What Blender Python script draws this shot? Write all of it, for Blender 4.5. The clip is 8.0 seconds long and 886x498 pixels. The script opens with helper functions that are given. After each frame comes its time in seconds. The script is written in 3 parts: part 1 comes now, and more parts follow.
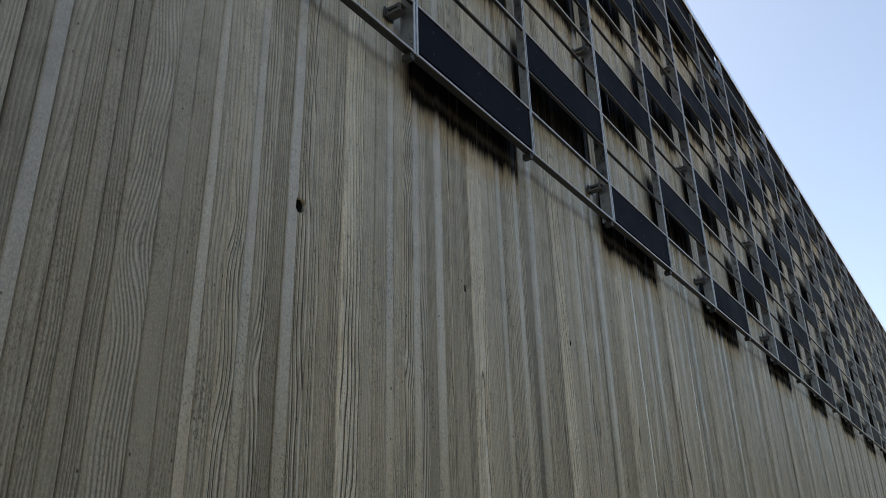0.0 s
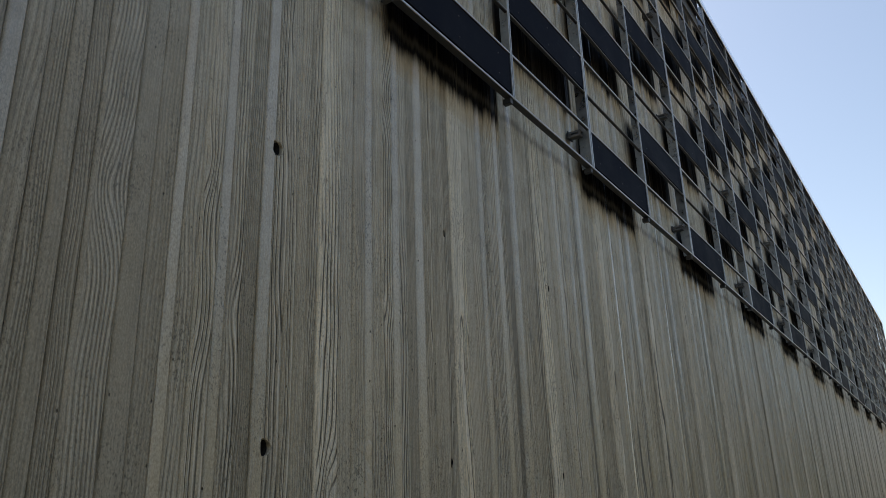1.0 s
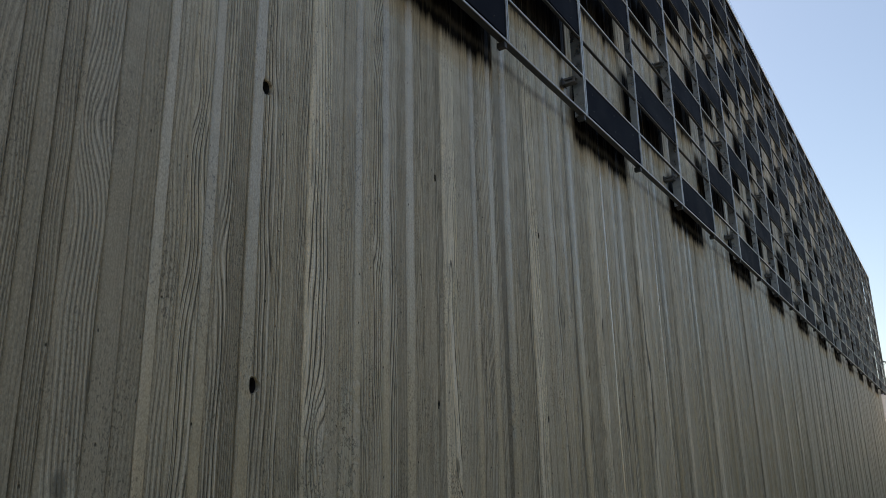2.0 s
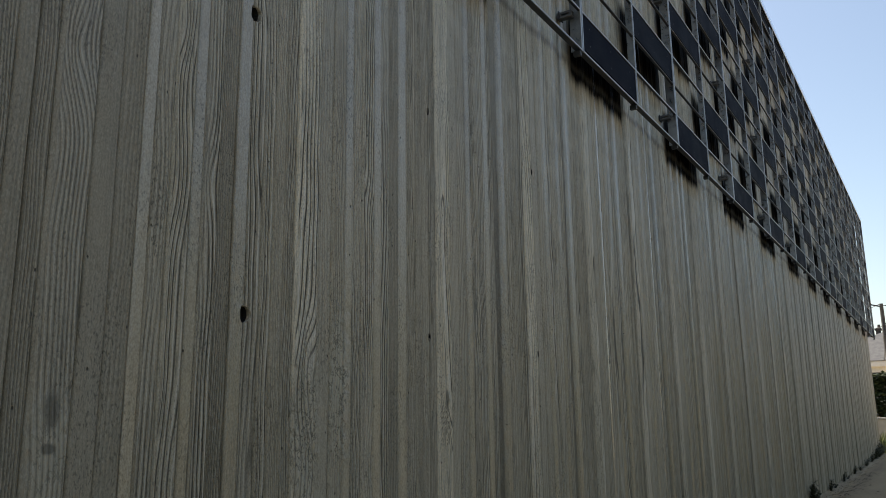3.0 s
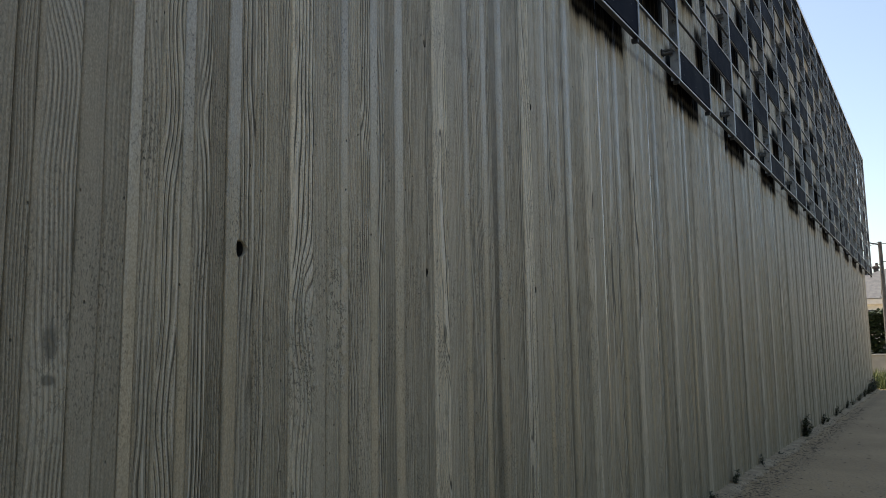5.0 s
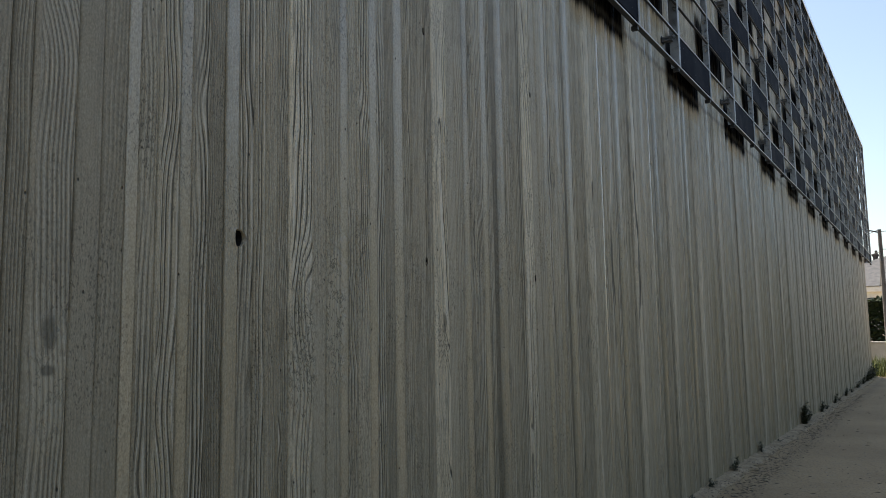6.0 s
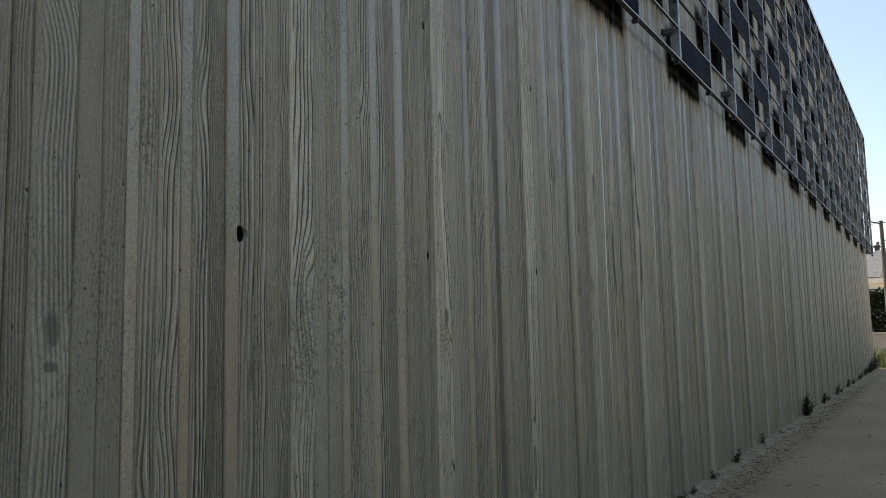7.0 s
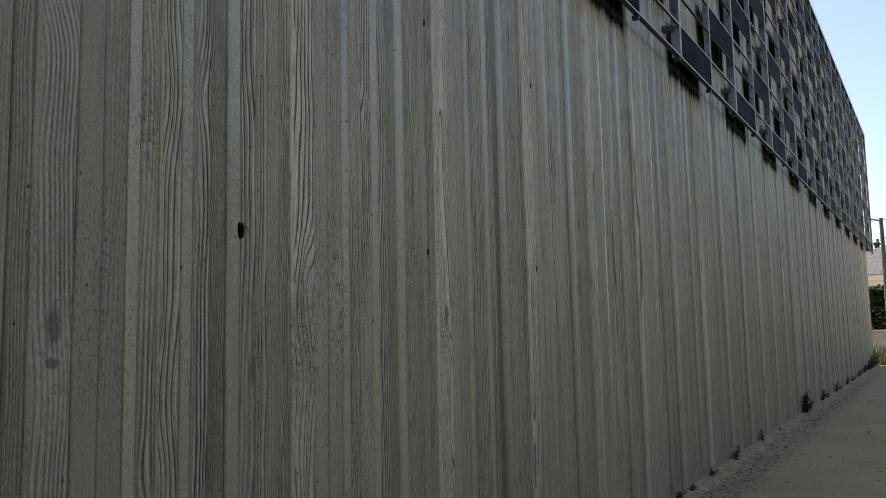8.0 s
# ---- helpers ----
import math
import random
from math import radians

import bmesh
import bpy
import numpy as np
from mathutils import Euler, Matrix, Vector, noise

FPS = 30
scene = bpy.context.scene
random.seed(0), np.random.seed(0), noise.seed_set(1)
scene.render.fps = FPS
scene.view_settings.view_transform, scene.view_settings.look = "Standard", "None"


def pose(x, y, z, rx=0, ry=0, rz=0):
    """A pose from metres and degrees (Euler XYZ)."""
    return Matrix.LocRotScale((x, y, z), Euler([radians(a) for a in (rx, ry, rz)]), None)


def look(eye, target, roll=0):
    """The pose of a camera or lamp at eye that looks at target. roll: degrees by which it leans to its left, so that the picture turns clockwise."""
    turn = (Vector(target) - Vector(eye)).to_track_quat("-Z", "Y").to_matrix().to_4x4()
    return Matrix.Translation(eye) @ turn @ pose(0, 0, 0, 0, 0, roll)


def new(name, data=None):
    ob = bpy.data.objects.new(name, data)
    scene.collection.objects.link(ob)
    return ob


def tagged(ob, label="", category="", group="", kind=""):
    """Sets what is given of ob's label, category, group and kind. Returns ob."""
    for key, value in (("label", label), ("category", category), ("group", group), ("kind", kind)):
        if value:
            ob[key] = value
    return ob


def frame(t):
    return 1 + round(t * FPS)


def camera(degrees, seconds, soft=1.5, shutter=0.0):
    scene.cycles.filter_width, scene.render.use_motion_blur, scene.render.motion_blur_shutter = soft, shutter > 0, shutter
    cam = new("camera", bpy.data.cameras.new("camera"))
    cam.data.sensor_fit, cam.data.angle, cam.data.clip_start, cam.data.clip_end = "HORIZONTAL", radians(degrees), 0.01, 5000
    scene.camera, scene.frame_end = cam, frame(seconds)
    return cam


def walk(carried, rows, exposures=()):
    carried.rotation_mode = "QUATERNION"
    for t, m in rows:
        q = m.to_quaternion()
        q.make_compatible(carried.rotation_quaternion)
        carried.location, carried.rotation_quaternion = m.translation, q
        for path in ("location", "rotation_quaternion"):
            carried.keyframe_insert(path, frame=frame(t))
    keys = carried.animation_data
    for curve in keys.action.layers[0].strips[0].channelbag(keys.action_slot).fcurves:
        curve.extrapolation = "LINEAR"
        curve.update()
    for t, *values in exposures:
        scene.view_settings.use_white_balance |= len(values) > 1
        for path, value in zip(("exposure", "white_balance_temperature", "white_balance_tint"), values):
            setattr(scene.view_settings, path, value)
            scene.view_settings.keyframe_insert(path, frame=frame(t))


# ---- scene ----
cam = camera(58.5, 8.0, soft=0.7)
PATH = [
    (0, (-1.966, -2.021, 1.559), (-0.448, -0.993, 2.358), -1.5),
    (0.5, (-1.958, -2.011, 1.557), (-0.404, -0.991, 2.296), -1.5),
    (1, (-1.958, -2.021, 1.538), (-0.374, -1.005, 2.217), -1.9),
    (1.5, (-1.955, -2.023, 1.53), (-0.35, -1.004, 2.15), -1.5),
    (3, (-1.935, -2.031, 1.487), (-0.271, -0.999, 1.897), -0.7),
    (3.5, (-1.93, -2.035, 1.482), (-0.256, -0.995, 1.825), -0.4),
    (4, (-1.928, -2.037, 1.481), (-0.249, -0.996, 1.791), -0.5),
    (4.5, (-1.921, -2.034, 1.476), (-0.241, -0.986, 1.762), -0.6),
    (5, (-1.916, -2.032, 1.47), (-0.232, -0.986, 1.729), -0.8),
    (6.5, (-1.91, -2.028, 1.471), (-0.223, -0.977, 1.695), -1.1),
    (7, (-1.913, -2.031, 1.472), (-0.225, -0.979, 1.688), -1.3),
    (7.5, (-1.914, -2.031, 1.473), (-0.223, -0.983, 1.683), -1.3),
    (8, (-1.919, -2.033, 1.474), (-0.231, -0.981, 1.681), -1.2),
]
walk(cam, [(t, look(eye, target, roll)) for t, eye, target, roll in PATH],
     [(0, 1.38, 7400, 10), (1.0, 1.22, 7400, 10), (3.0, 1.13, 7200, 9), (4.5, 1.25, 7100, 10), (8.0, 1.32, 7000, 10)])


# ---- world, sun ----
SUN_EL, SUN_ROT = radians(50), radians(17)
world = bpy.data.worlds.new("sky_world")
scene.world = world
world.use_nodes = True
wn = world.node_tree
sky = wn.nodes.new("ShaderNodeTexSky")
sky.sky_type = "NISHITA"
sky.sun_disc = False
sky.sun_elevation, sky.sun_rotation = SUN_EL, SUN_ROT
sky.air_density, sky.dust_density, sky.ozone_density = 1.0, 1.6, 0.6
wn.links.new(sky.outputs[0], wn.nodes["Background"].inputs[0])
wn.nodes["Background"].inputs[1].default_value = 0.10
sun = new("sun", bpy.data.lights.new("sun", "SUN"))
sun.data.energy, sun.data.angle, sun.data.color = 3.2, radians(0.6), (1.0, 0.94, 0.84)
sun.matrix_world = look((math.sin(SUN_ROT) * math.cos(SUN_EL) * 40, math.cos(SUN_ROT) * math.cos(SUN_EL) * 40, math.sin(SUN_EL) * 40), (0, 0, 0))


# ---- node helper ----
class Nodes:
    """A material with short calls for its nodes."""

    def __init__(self, name, rough=0.7, metal=0.0):
        self.mat = bpy.data.materials.new(name)
        self.mat.use_nodes = True
        self.t = self.mat.node_tree
        self.b = self.t.nodes["Principled BSDF"]
        self.b.inputs["Roughness"].default_value = rough
        self.b.inputs["Metallic"].default_value = metal

    def put(self, sock, v):
        if isinstance(v, bpy.types.NodeSocket):
            self.t.links.new(v, sock)
        else:
            sock.default_value = v

    def m(self, op, a, b=0.0, c=0.0, clamp=False):
        n = self.t.nodes.new("ShaderNodeMath")
        n.operation, n.use_clamp = op, clamp
        for s, v in zip(n.inputs, (a, b, c)):
            self.put(s, v)
        return n.outputs[0]

    def node(self, kind):
        return self.t.nodes.new(kind)

    def xyz(self, x, y, z):
        n = self.node("ShaderNodeCombineXYZ")
        for s, v in zip(n.inputs, (x, y, z)):
            self.put(s, v)
        return n.outputs[0]

    def split(self, v):
        n = self.node("ShaderNodeSeparateXYZ")
        self.put(n.inputs[0], v)
        return n.outputs

    def noise(self, vec, scale, detail=3.0, rough=0.55, dist=0.0):
        n = self.node("ShaderNodeTexNoise")
        self.put(n.inputs["Vector"], vec)
        n.inputs["Scale"].default_value = scale
        n.inputs["Detail"].default_value = detail
        n.inputs["Roughness"].default_value = rough
        n.inputs["Distortion"].default_value = dist
        return n.outputs["Fac"]

    def noise1(self, w, detail=1.0):
        n = self.node("ShaderNodeTexNoise")
        n.noise_dimensions = "1D"
        self.put(n.inputs["W"], w)
        n.inputs["Scale"].default_value = 1.0
        n.inputs["Detail"].default_value = detail
        return n.outputs["Fac"]

    def cells(self, vec, scale, rand=1.0):
        n = self.node("ShaderNodeTexVoronoi")
        self.put(n.inputs["Vector"], vec)
        n.inputs["Scale"].default_value = scale
        n.inputs["Randomness"].default_value = rand
        return n.outputs

    def ramp(self, v, lo, hi, a=0.0, b=1.0, smooth=True):
        n = self.node("ShaderNodeMapRange")
        if smooth:
            n.interpolation_type = "SMOOTHSTEP"
        self.put(n.inputs["Value"], v)
        for k, w in (("From Min", lo), ("From Max", hi), ("To Min", a), ("To Max", b)):
            self.put(n.inputs[k], w)
        return n.outputs[0]

    def mix(self, f, a, b, kind="MIX"):
        n = self.node("ShaderNodeMix")
        n.data_type, n.blend_type = "RGBA", kind
        self.put(n.inputs[0], f)
        self.put(n.inputs[6], a)
        self.put(n.inputs[7], b)
        return n.outputs[2]

    def bump(self, h, dist, strength=1.0):
        n = self.node("ShaderNodeBump")
        n.inputs["Strength"].default_value = strength
        n.inputs["Distance"].default_value = dist
        self.put(n.inputs["Height"], h)
        self.t.links.new(n.outputs[0], self.b.inputs["Normal"])

    def color(self, v):
        self.put(self.b.inputs["Base Color"], v)

    def position(self):
        return self.node("ShaderNodeNewGeometry").outputs["Position"]


def rgb(r, g, b):
    return (r, g, b, 1.0)


# ---- plan numbers ----
X0, BAY, COLS = 0.588, 1.195, 25      # first known mullion, bay width, last mullion
N_FIRST = -4                          # bays that run on behind the camera
Z0, ROW, ROWS_UP = 3.985, 0.3075, 14  # foot of the screen, row height, number of rows
DEPTH = 0.16                          # front of the screen before the wall
WALL_END, WALL_TOP = 29.23, 8.28


# ---- materials ----
def make_concrete():
    """Board-marked concrete: grain of each board, pits, rain stains, dark patches behind the panels."""
    n = Nodes("board_marked_concrete", 0.72)
    pos = n.position()
    px, py, pz = n.split(pos)
    info = n.node("ShaderNodeObjectInfo")
    rnd = info.outputs["Random"]
    tone, grain_amt, gloss = n.split(info.outputs["Color"])
    rnd3 = n.m("FRACT", n.m("MULTIPLY", rnd, 41.77))
    # growth rings cut lengthwise, carried by the boards
    def carried(name):
        at = n.node("ShaderNodeAttribute")
        at.attribute_name = name
        return at.outputs["Fac"]
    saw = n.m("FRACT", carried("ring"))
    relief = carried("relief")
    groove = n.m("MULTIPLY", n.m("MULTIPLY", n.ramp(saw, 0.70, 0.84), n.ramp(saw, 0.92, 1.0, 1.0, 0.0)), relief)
    ridge = n.m("MULTIPLY", n.m("MULTIPLY", n.ramp(saw, 0.06, 0.22), n.ramp(saw, 0.3, 0.55, 1.0, 0.0)), relief)
    speck = n.noise(n.xyz(px, py, n.m("MULTIPLY", pz, 0.35)), 170.0, 3.0, 0.75)
    fibre = n.noise(n.xyz(n.m("MULTIPLY", px, 210.0), rnd, n.m("MULTIPLY", pz, 7.0)), 1.0, 2.0)
    fibre2 = n.noise(n.xyz(n.m("MULTIPLY", px, 95.0), rnd, n.m("MULTIPLY", pz, 1.6)), 1.0, 4.0, 0.65)
    sand = n.noise(pos, 420.0, 2.0)
    pore = n.ramp(n.noise(n.xyz(n.m("MULTIPLY", px, 330.0), py, n.m("MULTIPLY", pz, 75.0)), 1.0, 2.0, 0.6), 0.56, 0.66)
    pore = n.m("MULTIPLY", pore, n.ramp(n.noise(n.xyz(n.m("MULTIPLY", px, 13.0), rnd, n.m("MULTIPLY", pz, 2.2)), 1.0, 3.0), 0.42, 0.6))
    # pits left by air bubbles
    pit = n.cells(n.xyz(n.m("MULTIPLY", px, 1.0), py, n.m("MULTIPLY", pz, 0.55)), 34.0)
    keep = n.m("GREATER_THAN", n.split(pit["Color"])[0], 0.80)
    pits = n.m("MULTIPLY", n.ramp(pit["Distance"], 0.05, 0.13, 1.0, 0.0), keep)
    # two rough patches of torn mortar
    def blob(cx, cz, rx, rz):
        u = n.m("DIVIDE", n.m("SUBTRACT", px, cx), rx)
        v = n.m("DIVIDE", n.m("SUBTRACT", pz, cz), rz)
        d = n.m("SQRT", n.m("ADD", n.m("MULTIPLY", u, u), n.m("MULTIPLY", v, v)))
        return n.ramp(n.m("ADD", d, n.m("MULTIPLY", n.noise(pos, 16.0, 3.0), 0.9)), 0.9, 1.45, 1.0, 0.0)
    torn = n.m("MAXIMUM", n.m("MAXIMUM", blob(0.345, 1.42, 0.11, 0.36), blob(0.535, 1.58, 0.075, 0.40)), n.m("MULTIPLY", blob(-0.658, 1.38, 0.08, 0.24), 0.6))
    torn = n.m("MAXIMUM", torn, n.m("MULTIPLY", blob(0.43, 1.15, 0.30, 0.40), 0.35))
    crumb = n.noise(n.xyz(px, py, n.m("MULTIPLY", pz, 0.45)), 38.0, 5.0, 0.7)
    crack = n.ramp(n.m("ABSOLUTE", n.m("SUBTRACT", crumb, 0.47)), 0.005, 0.035, 1.0, 0.0)
    # colour
    big = n.noise(n.xyz(n.m("MULTIPLY", px, 1.4), 3.0, n.m("MULTIPLY", pz, 0.35)), 1.0, 4.0)
    streak = n.noise(n.xyz(n.m("MULTIPLY", px, 9.0), 1.0, n.m("MULTIPLY", pz, 0.5)), 1.0, 4.0)
    blot = n.noise(pos, 7.0, 5.0, 0.62)
    base = n.mix(n.ramp(big, 0.3, 0.7), rgb(0.47, 0.41, 0.295), rgb(0.575, 0.505, 0.375))
    base = n.mix(n.m("MULTIPLY", n.ramp(streak, 0.5, 0.78), 0.45), base, rgb(0.24, 0.222, 0.178))
    base = n.mix(n.m("MULTIPLY", n.ramp(blot, 0.52, 0.8), 0.35), base, rgb(0.58, 0.545, 0.455))
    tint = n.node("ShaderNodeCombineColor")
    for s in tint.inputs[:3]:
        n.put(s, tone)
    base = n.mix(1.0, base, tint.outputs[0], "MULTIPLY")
    dust = n.noise(n.xyz(px, py, n.m("MULTIPLY", pz, 0.5)), 210.0, 5.0, 0.8)
    base = n.mix(n.ramp(dust, 0.40, 0.54, 0.30, 0.0), base, rgb(0.10, 0.09, 0.07))
    base = n.mix(n.ramp(dust, 0.52, 0.66, 0.0, 0.26), base, rgb(0.74, 0.68, 0.55))
    # groove dirt and relief shading painted together: dark grooves, highlighted ridges
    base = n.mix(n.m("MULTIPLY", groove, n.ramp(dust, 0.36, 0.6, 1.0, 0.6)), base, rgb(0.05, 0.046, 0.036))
    base = n.mix(n.m("MULTIPLY", ridge, 0.8), base, rgb(0.78, 0.72, 0.59))
    base = n.mix(n.m("MULTIPLY", n.ramp(fibre, 0.52, 0.66), n.m("ADD", 0.10, n.m("MULTIPLY", grain_amt, 0.34))), base, rgb(0.055, 0.05, 0.04))
    base = n.mix(n.m("MULTIPLY", n.ramp(fibre2, 0.55, 0.67), n.m("ADD", 0.08, n.m("MULTIPLY", grain_amt, 0.24))), base, rgb(0.055, 0.05, 0.04))
    base = n.mix(n.m("MULTIPLY", pore, n.m("ADD", 0.10, n.m("MULTIPLY", grain_amt, 0.6))), base, rgb(0.04, 0.037, 0.03))
    base = n.mix(n.m("MULTIPLY", n.ramp(speck, 0.535, 0.62), n.ramp(n.noise(n.xyz(n.m("MULTIPLY", px, 7.0), rnd, n.m("MULTIPLY", pz, 1.8)), 1.0, 3.0), 0.42, 0.66, 0.06, 0.7)), base, rgb(0.06, 0.055, 0.045))
    base = n.mix(n.m("MULTIPLY", torn, 0.85), base, rgb(0.62, 0.56, 0.43))
    base = n.mix(n.m("MULTIPLY", n.m("MULTIPLY", torn, crack), 0.8), base, rgb(0.06, 0.055, 0.045))
    knot = n.m("MAXIMUM", blob(-0.661, 1.51, 0.03, 0.07), n.m("MAXIMUM", blob(-0.662, 1.41, 0.03, 0.02), blob(1.346, 1.56, 0.018, 0.06)))
    base = n.mix(n.m("MULTIPLY", knot, 0.7), base, rgb(0.09, 0.085, 0.07))
    base = n.mix(n.m("MULTIPLY", pits, 0.85), base, rgb(0.035, 0.032, 0.028))
    # darker, greener towards the foot: dim ground bounce put into the colour
    foot = n.ramp(n.m("ADD", pz, n.m("MULTIPLY", streak, 0.9)), 0.3, 3.2, 1.0, 0.0)
    base = n.mix(n.m("MULTIPLY", foot, 0.42), base, rgb(0.215, 0.208, 0.135))
    base = n.mix(n.m("MULTIPLY", n.ramp(n.m("ADD", pz, streak), 2.4, 4.6), 0.55), base, n.mix(n.ramp(blot, 0.35, 0.65), rgb(0.29, 0.29, 0.275), rgb(0.43, 0.425, 0.40)))
    # groove shade once more, over the greyed upper wall
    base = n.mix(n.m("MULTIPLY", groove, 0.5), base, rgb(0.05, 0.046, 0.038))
    # near-black patch behind each panel, ending ragged, board by board
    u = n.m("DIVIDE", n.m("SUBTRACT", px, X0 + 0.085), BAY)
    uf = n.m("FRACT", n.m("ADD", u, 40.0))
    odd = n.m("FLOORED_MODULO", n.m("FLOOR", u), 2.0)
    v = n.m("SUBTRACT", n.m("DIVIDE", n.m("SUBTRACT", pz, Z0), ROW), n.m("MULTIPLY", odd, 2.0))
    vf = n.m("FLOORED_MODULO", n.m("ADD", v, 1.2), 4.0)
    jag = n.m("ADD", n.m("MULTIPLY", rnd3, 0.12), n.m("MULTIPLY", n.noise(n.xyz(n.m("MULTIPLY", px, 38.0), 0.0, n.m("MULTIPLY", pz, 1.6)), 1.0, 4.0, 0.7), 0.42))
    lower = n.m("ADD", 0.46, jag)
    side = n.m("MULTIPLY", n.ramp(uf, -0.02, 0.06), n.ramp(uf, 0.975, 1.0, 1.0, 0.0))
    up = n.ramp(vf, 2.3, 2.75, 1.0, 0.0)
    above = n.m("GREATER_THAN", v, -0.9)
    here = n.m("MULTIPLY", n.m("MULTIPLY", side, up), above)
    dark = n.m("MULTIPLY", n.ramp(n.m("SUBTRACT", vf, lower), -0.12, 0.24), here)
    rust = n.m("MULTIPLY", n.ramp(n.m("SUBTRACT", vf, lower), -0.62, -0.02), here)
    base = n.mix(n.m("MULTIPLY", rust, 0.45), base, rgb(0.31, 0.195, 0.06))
    # paler upright streaks: highlights of the board flanks put into the colour
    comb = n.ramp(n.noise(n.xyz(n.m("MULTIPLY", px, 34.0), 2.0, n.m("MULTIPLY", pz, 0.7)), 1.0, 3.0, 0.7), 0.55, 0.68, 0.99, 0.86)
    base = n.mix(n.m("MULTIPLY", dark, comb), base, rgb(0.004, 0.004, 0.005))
    # soft shadow of the foot rail painted on the wall, and grime higher up
    rail_shadow = n.m("MULTIPLY", n.ramp(n.m("ABSOLUTE", n.m("SUBTRACT", n.m("ADD", pz, n.m("MULTIPLY", n.noise(n.xyz(n.m("MULTIPLY", px, 30.0), 0.0, 0.0), 1.0, 2.0), 0.09)), Z0 + 0.035)), 0.0, 0.05, 1.0, 0.0), 0.5)
    base = n.mix(rail_shadow, base, rgb(0.07, 0.066, 0.055))
    high = n.m("MULTIPLY", n.ramp(pz, Z0, Z0 + 1.5), n.ramp(n.noise(n.xyz(n.m("MULTIPLY", px, 12.0), 5.0, n.m("MULTIPLY", pz, 1.2)), 1.0, 4.0), 0.42, 0.7))
    base = n.mix(n.m("MULTIPLY", high, 0.4), base, rgb(0.085, 0.08, 0.07))
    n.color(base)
    n.put(n.b.inputs["Specular IOR Level"], n.m("MULTIPLY", n.m("ADD", 0.26, n.m("MULTIPLY", gloss, 0.6)), n.m("SUBTRACT", 1.0, n.m("MULTIPLY", dark, 0.95))))
    n.put(n.b.inputs["Roughness"], n.m("SUBTRACT", n.m("ADD", 0.82, n.m("MAXIMUM", n.m("MULTIPLY", groove, 0.1), n.m("MULTIPLY", torn, 0.18))), n.m("MULTIPLY", gloss, 0.55)))
    h = n.m("ADD", n.m("MULTIPLY", groove, -1.0), n.m("MULTIPLY", fibre, n.m("MULTIPLY", grain_amt, 0.35)))
    h = n.m("ADD", h, n.m("MULTIPLY", ridge, 0.7))
    h = n.m("ADD", h, n.m("MULTIPLY", sand, 0.10))
    h = n.m("SUBTRACT", h, n.m("MULTIPLY", pits, 1.6))
    h = n.m("ADD", h, n.m("MULTIPLY", n.m("MULTIPLY", torn, crumb), 4.0))
    n.bump(h, 0.004, 1.0)
    return n.mat


def make_core():
    n = Nodes("joint_shade_core", 0.9)
    p = n.position()
    # near-black, so the shade inside joints and holes is in the colour
    n.color(n.mix(n.noise(p, 22.0, 4.0), rgb(0.012, 0.011, 0.01), rgb(0.035, 0.033, 0.028)))
    n.bump(n.noise(p, 90.0, 3.0), 0.003)
    return n.mat


def make_metal(name, dark, light, rough, scale=18.0, metal=0.75):
    n = Nodes(name, rough, metal)
    p = n.position()
    x, y, z = n.split(p)
    f = n.noise(p, scale, 4.0, 0.6)
    streak = n.noise(n.xyz(n.m("MULTIPLY", x, 40.0), y, n.m("MULTIPLY", z, 3.0)), 1.0, 3.0)
    c = n.mix(n.ramp(f, 0.3, 0.7), dark, light)
    c = n.mix(n.m("MULTIPLY", n.ramp(streak, 0.5, 0.85), 0.18), c, rgb(0.05, 0.048, 0.045))
    n.color(c)
    n.put(n.b.inputs["Roughness"], n.ramp(f, 0.2, 0.8, rough - 0.1, rough + 0.18))
    n.bump(n.noise(p, 160.0, 2.0), 0.0004)
    return n.mat


def make_panel():
    n = Nodes("dark_blue_panel", 0.5)
    p = n.position()
    x, y, z = n.split(p)
    rnd = n.node("ShaderNodeObjectInfo").outputs["Random"]
    f = n.noise(n.xyz(n.m("MULTIPLY", x, 3.0), rnd, n.m("MULTIPLY", z, 3.0)), 1.0, 4.0, 0.6)
    c = n.mix(n.ramp(f, 0.3, 0.7), rgb(0.0030, 0.0043, 0.0100), rgb(0.0062, 0.0085, 0.0175))
    c = n.mix(n.m("MULTIPLY", rnd, 0.3), c, rgb(0.010, 0.012, 0.018))
    n.b.inputs["IOR"].default_value = 1.12
    dust = n.ramp(n.noise(n.xyz(n.m("MULTIPLY", x, 14.0), rnd, n.m("MULTIPLY", z, 60.0)), 1.0, 4.0), 0.55, 0.85)
    c = n.mix(n.m("MULTIPLY", dust, 0.4), c, rgb(0.026, 0.031, 0.045))
    n.color(c)
    n.put(n.b.inputs["Roughness"], n.ramp(f, 0.25, 0.75, 0.6, 0.8))
    n.bump(n.noise(p, 60.0, 3.0), 0.0005)
    return n.mat


def make_plain(name, a, b, rough=0.8, scale=6.0, bump=0.004, bscale=60.0, metal=0.0):
    n = Nodes(name, rough, metal)
    p = n.position()
    f = n.noise(p, scale, 5.0, 0.6)
    rnd = n.node("ShaderNodeObjectInfo").outputs["Random"]
    c = n.mix(n.ramp(f, 0.3, 0.72), a, b)
    n.color(n.mix(n.m("MULTIPLY", rnd, 0.12), c, rgb(0.1, 0.1, 0.1)))
    n.bump(n.noise(p, bscale, 3.0), bump)
    return n.mat


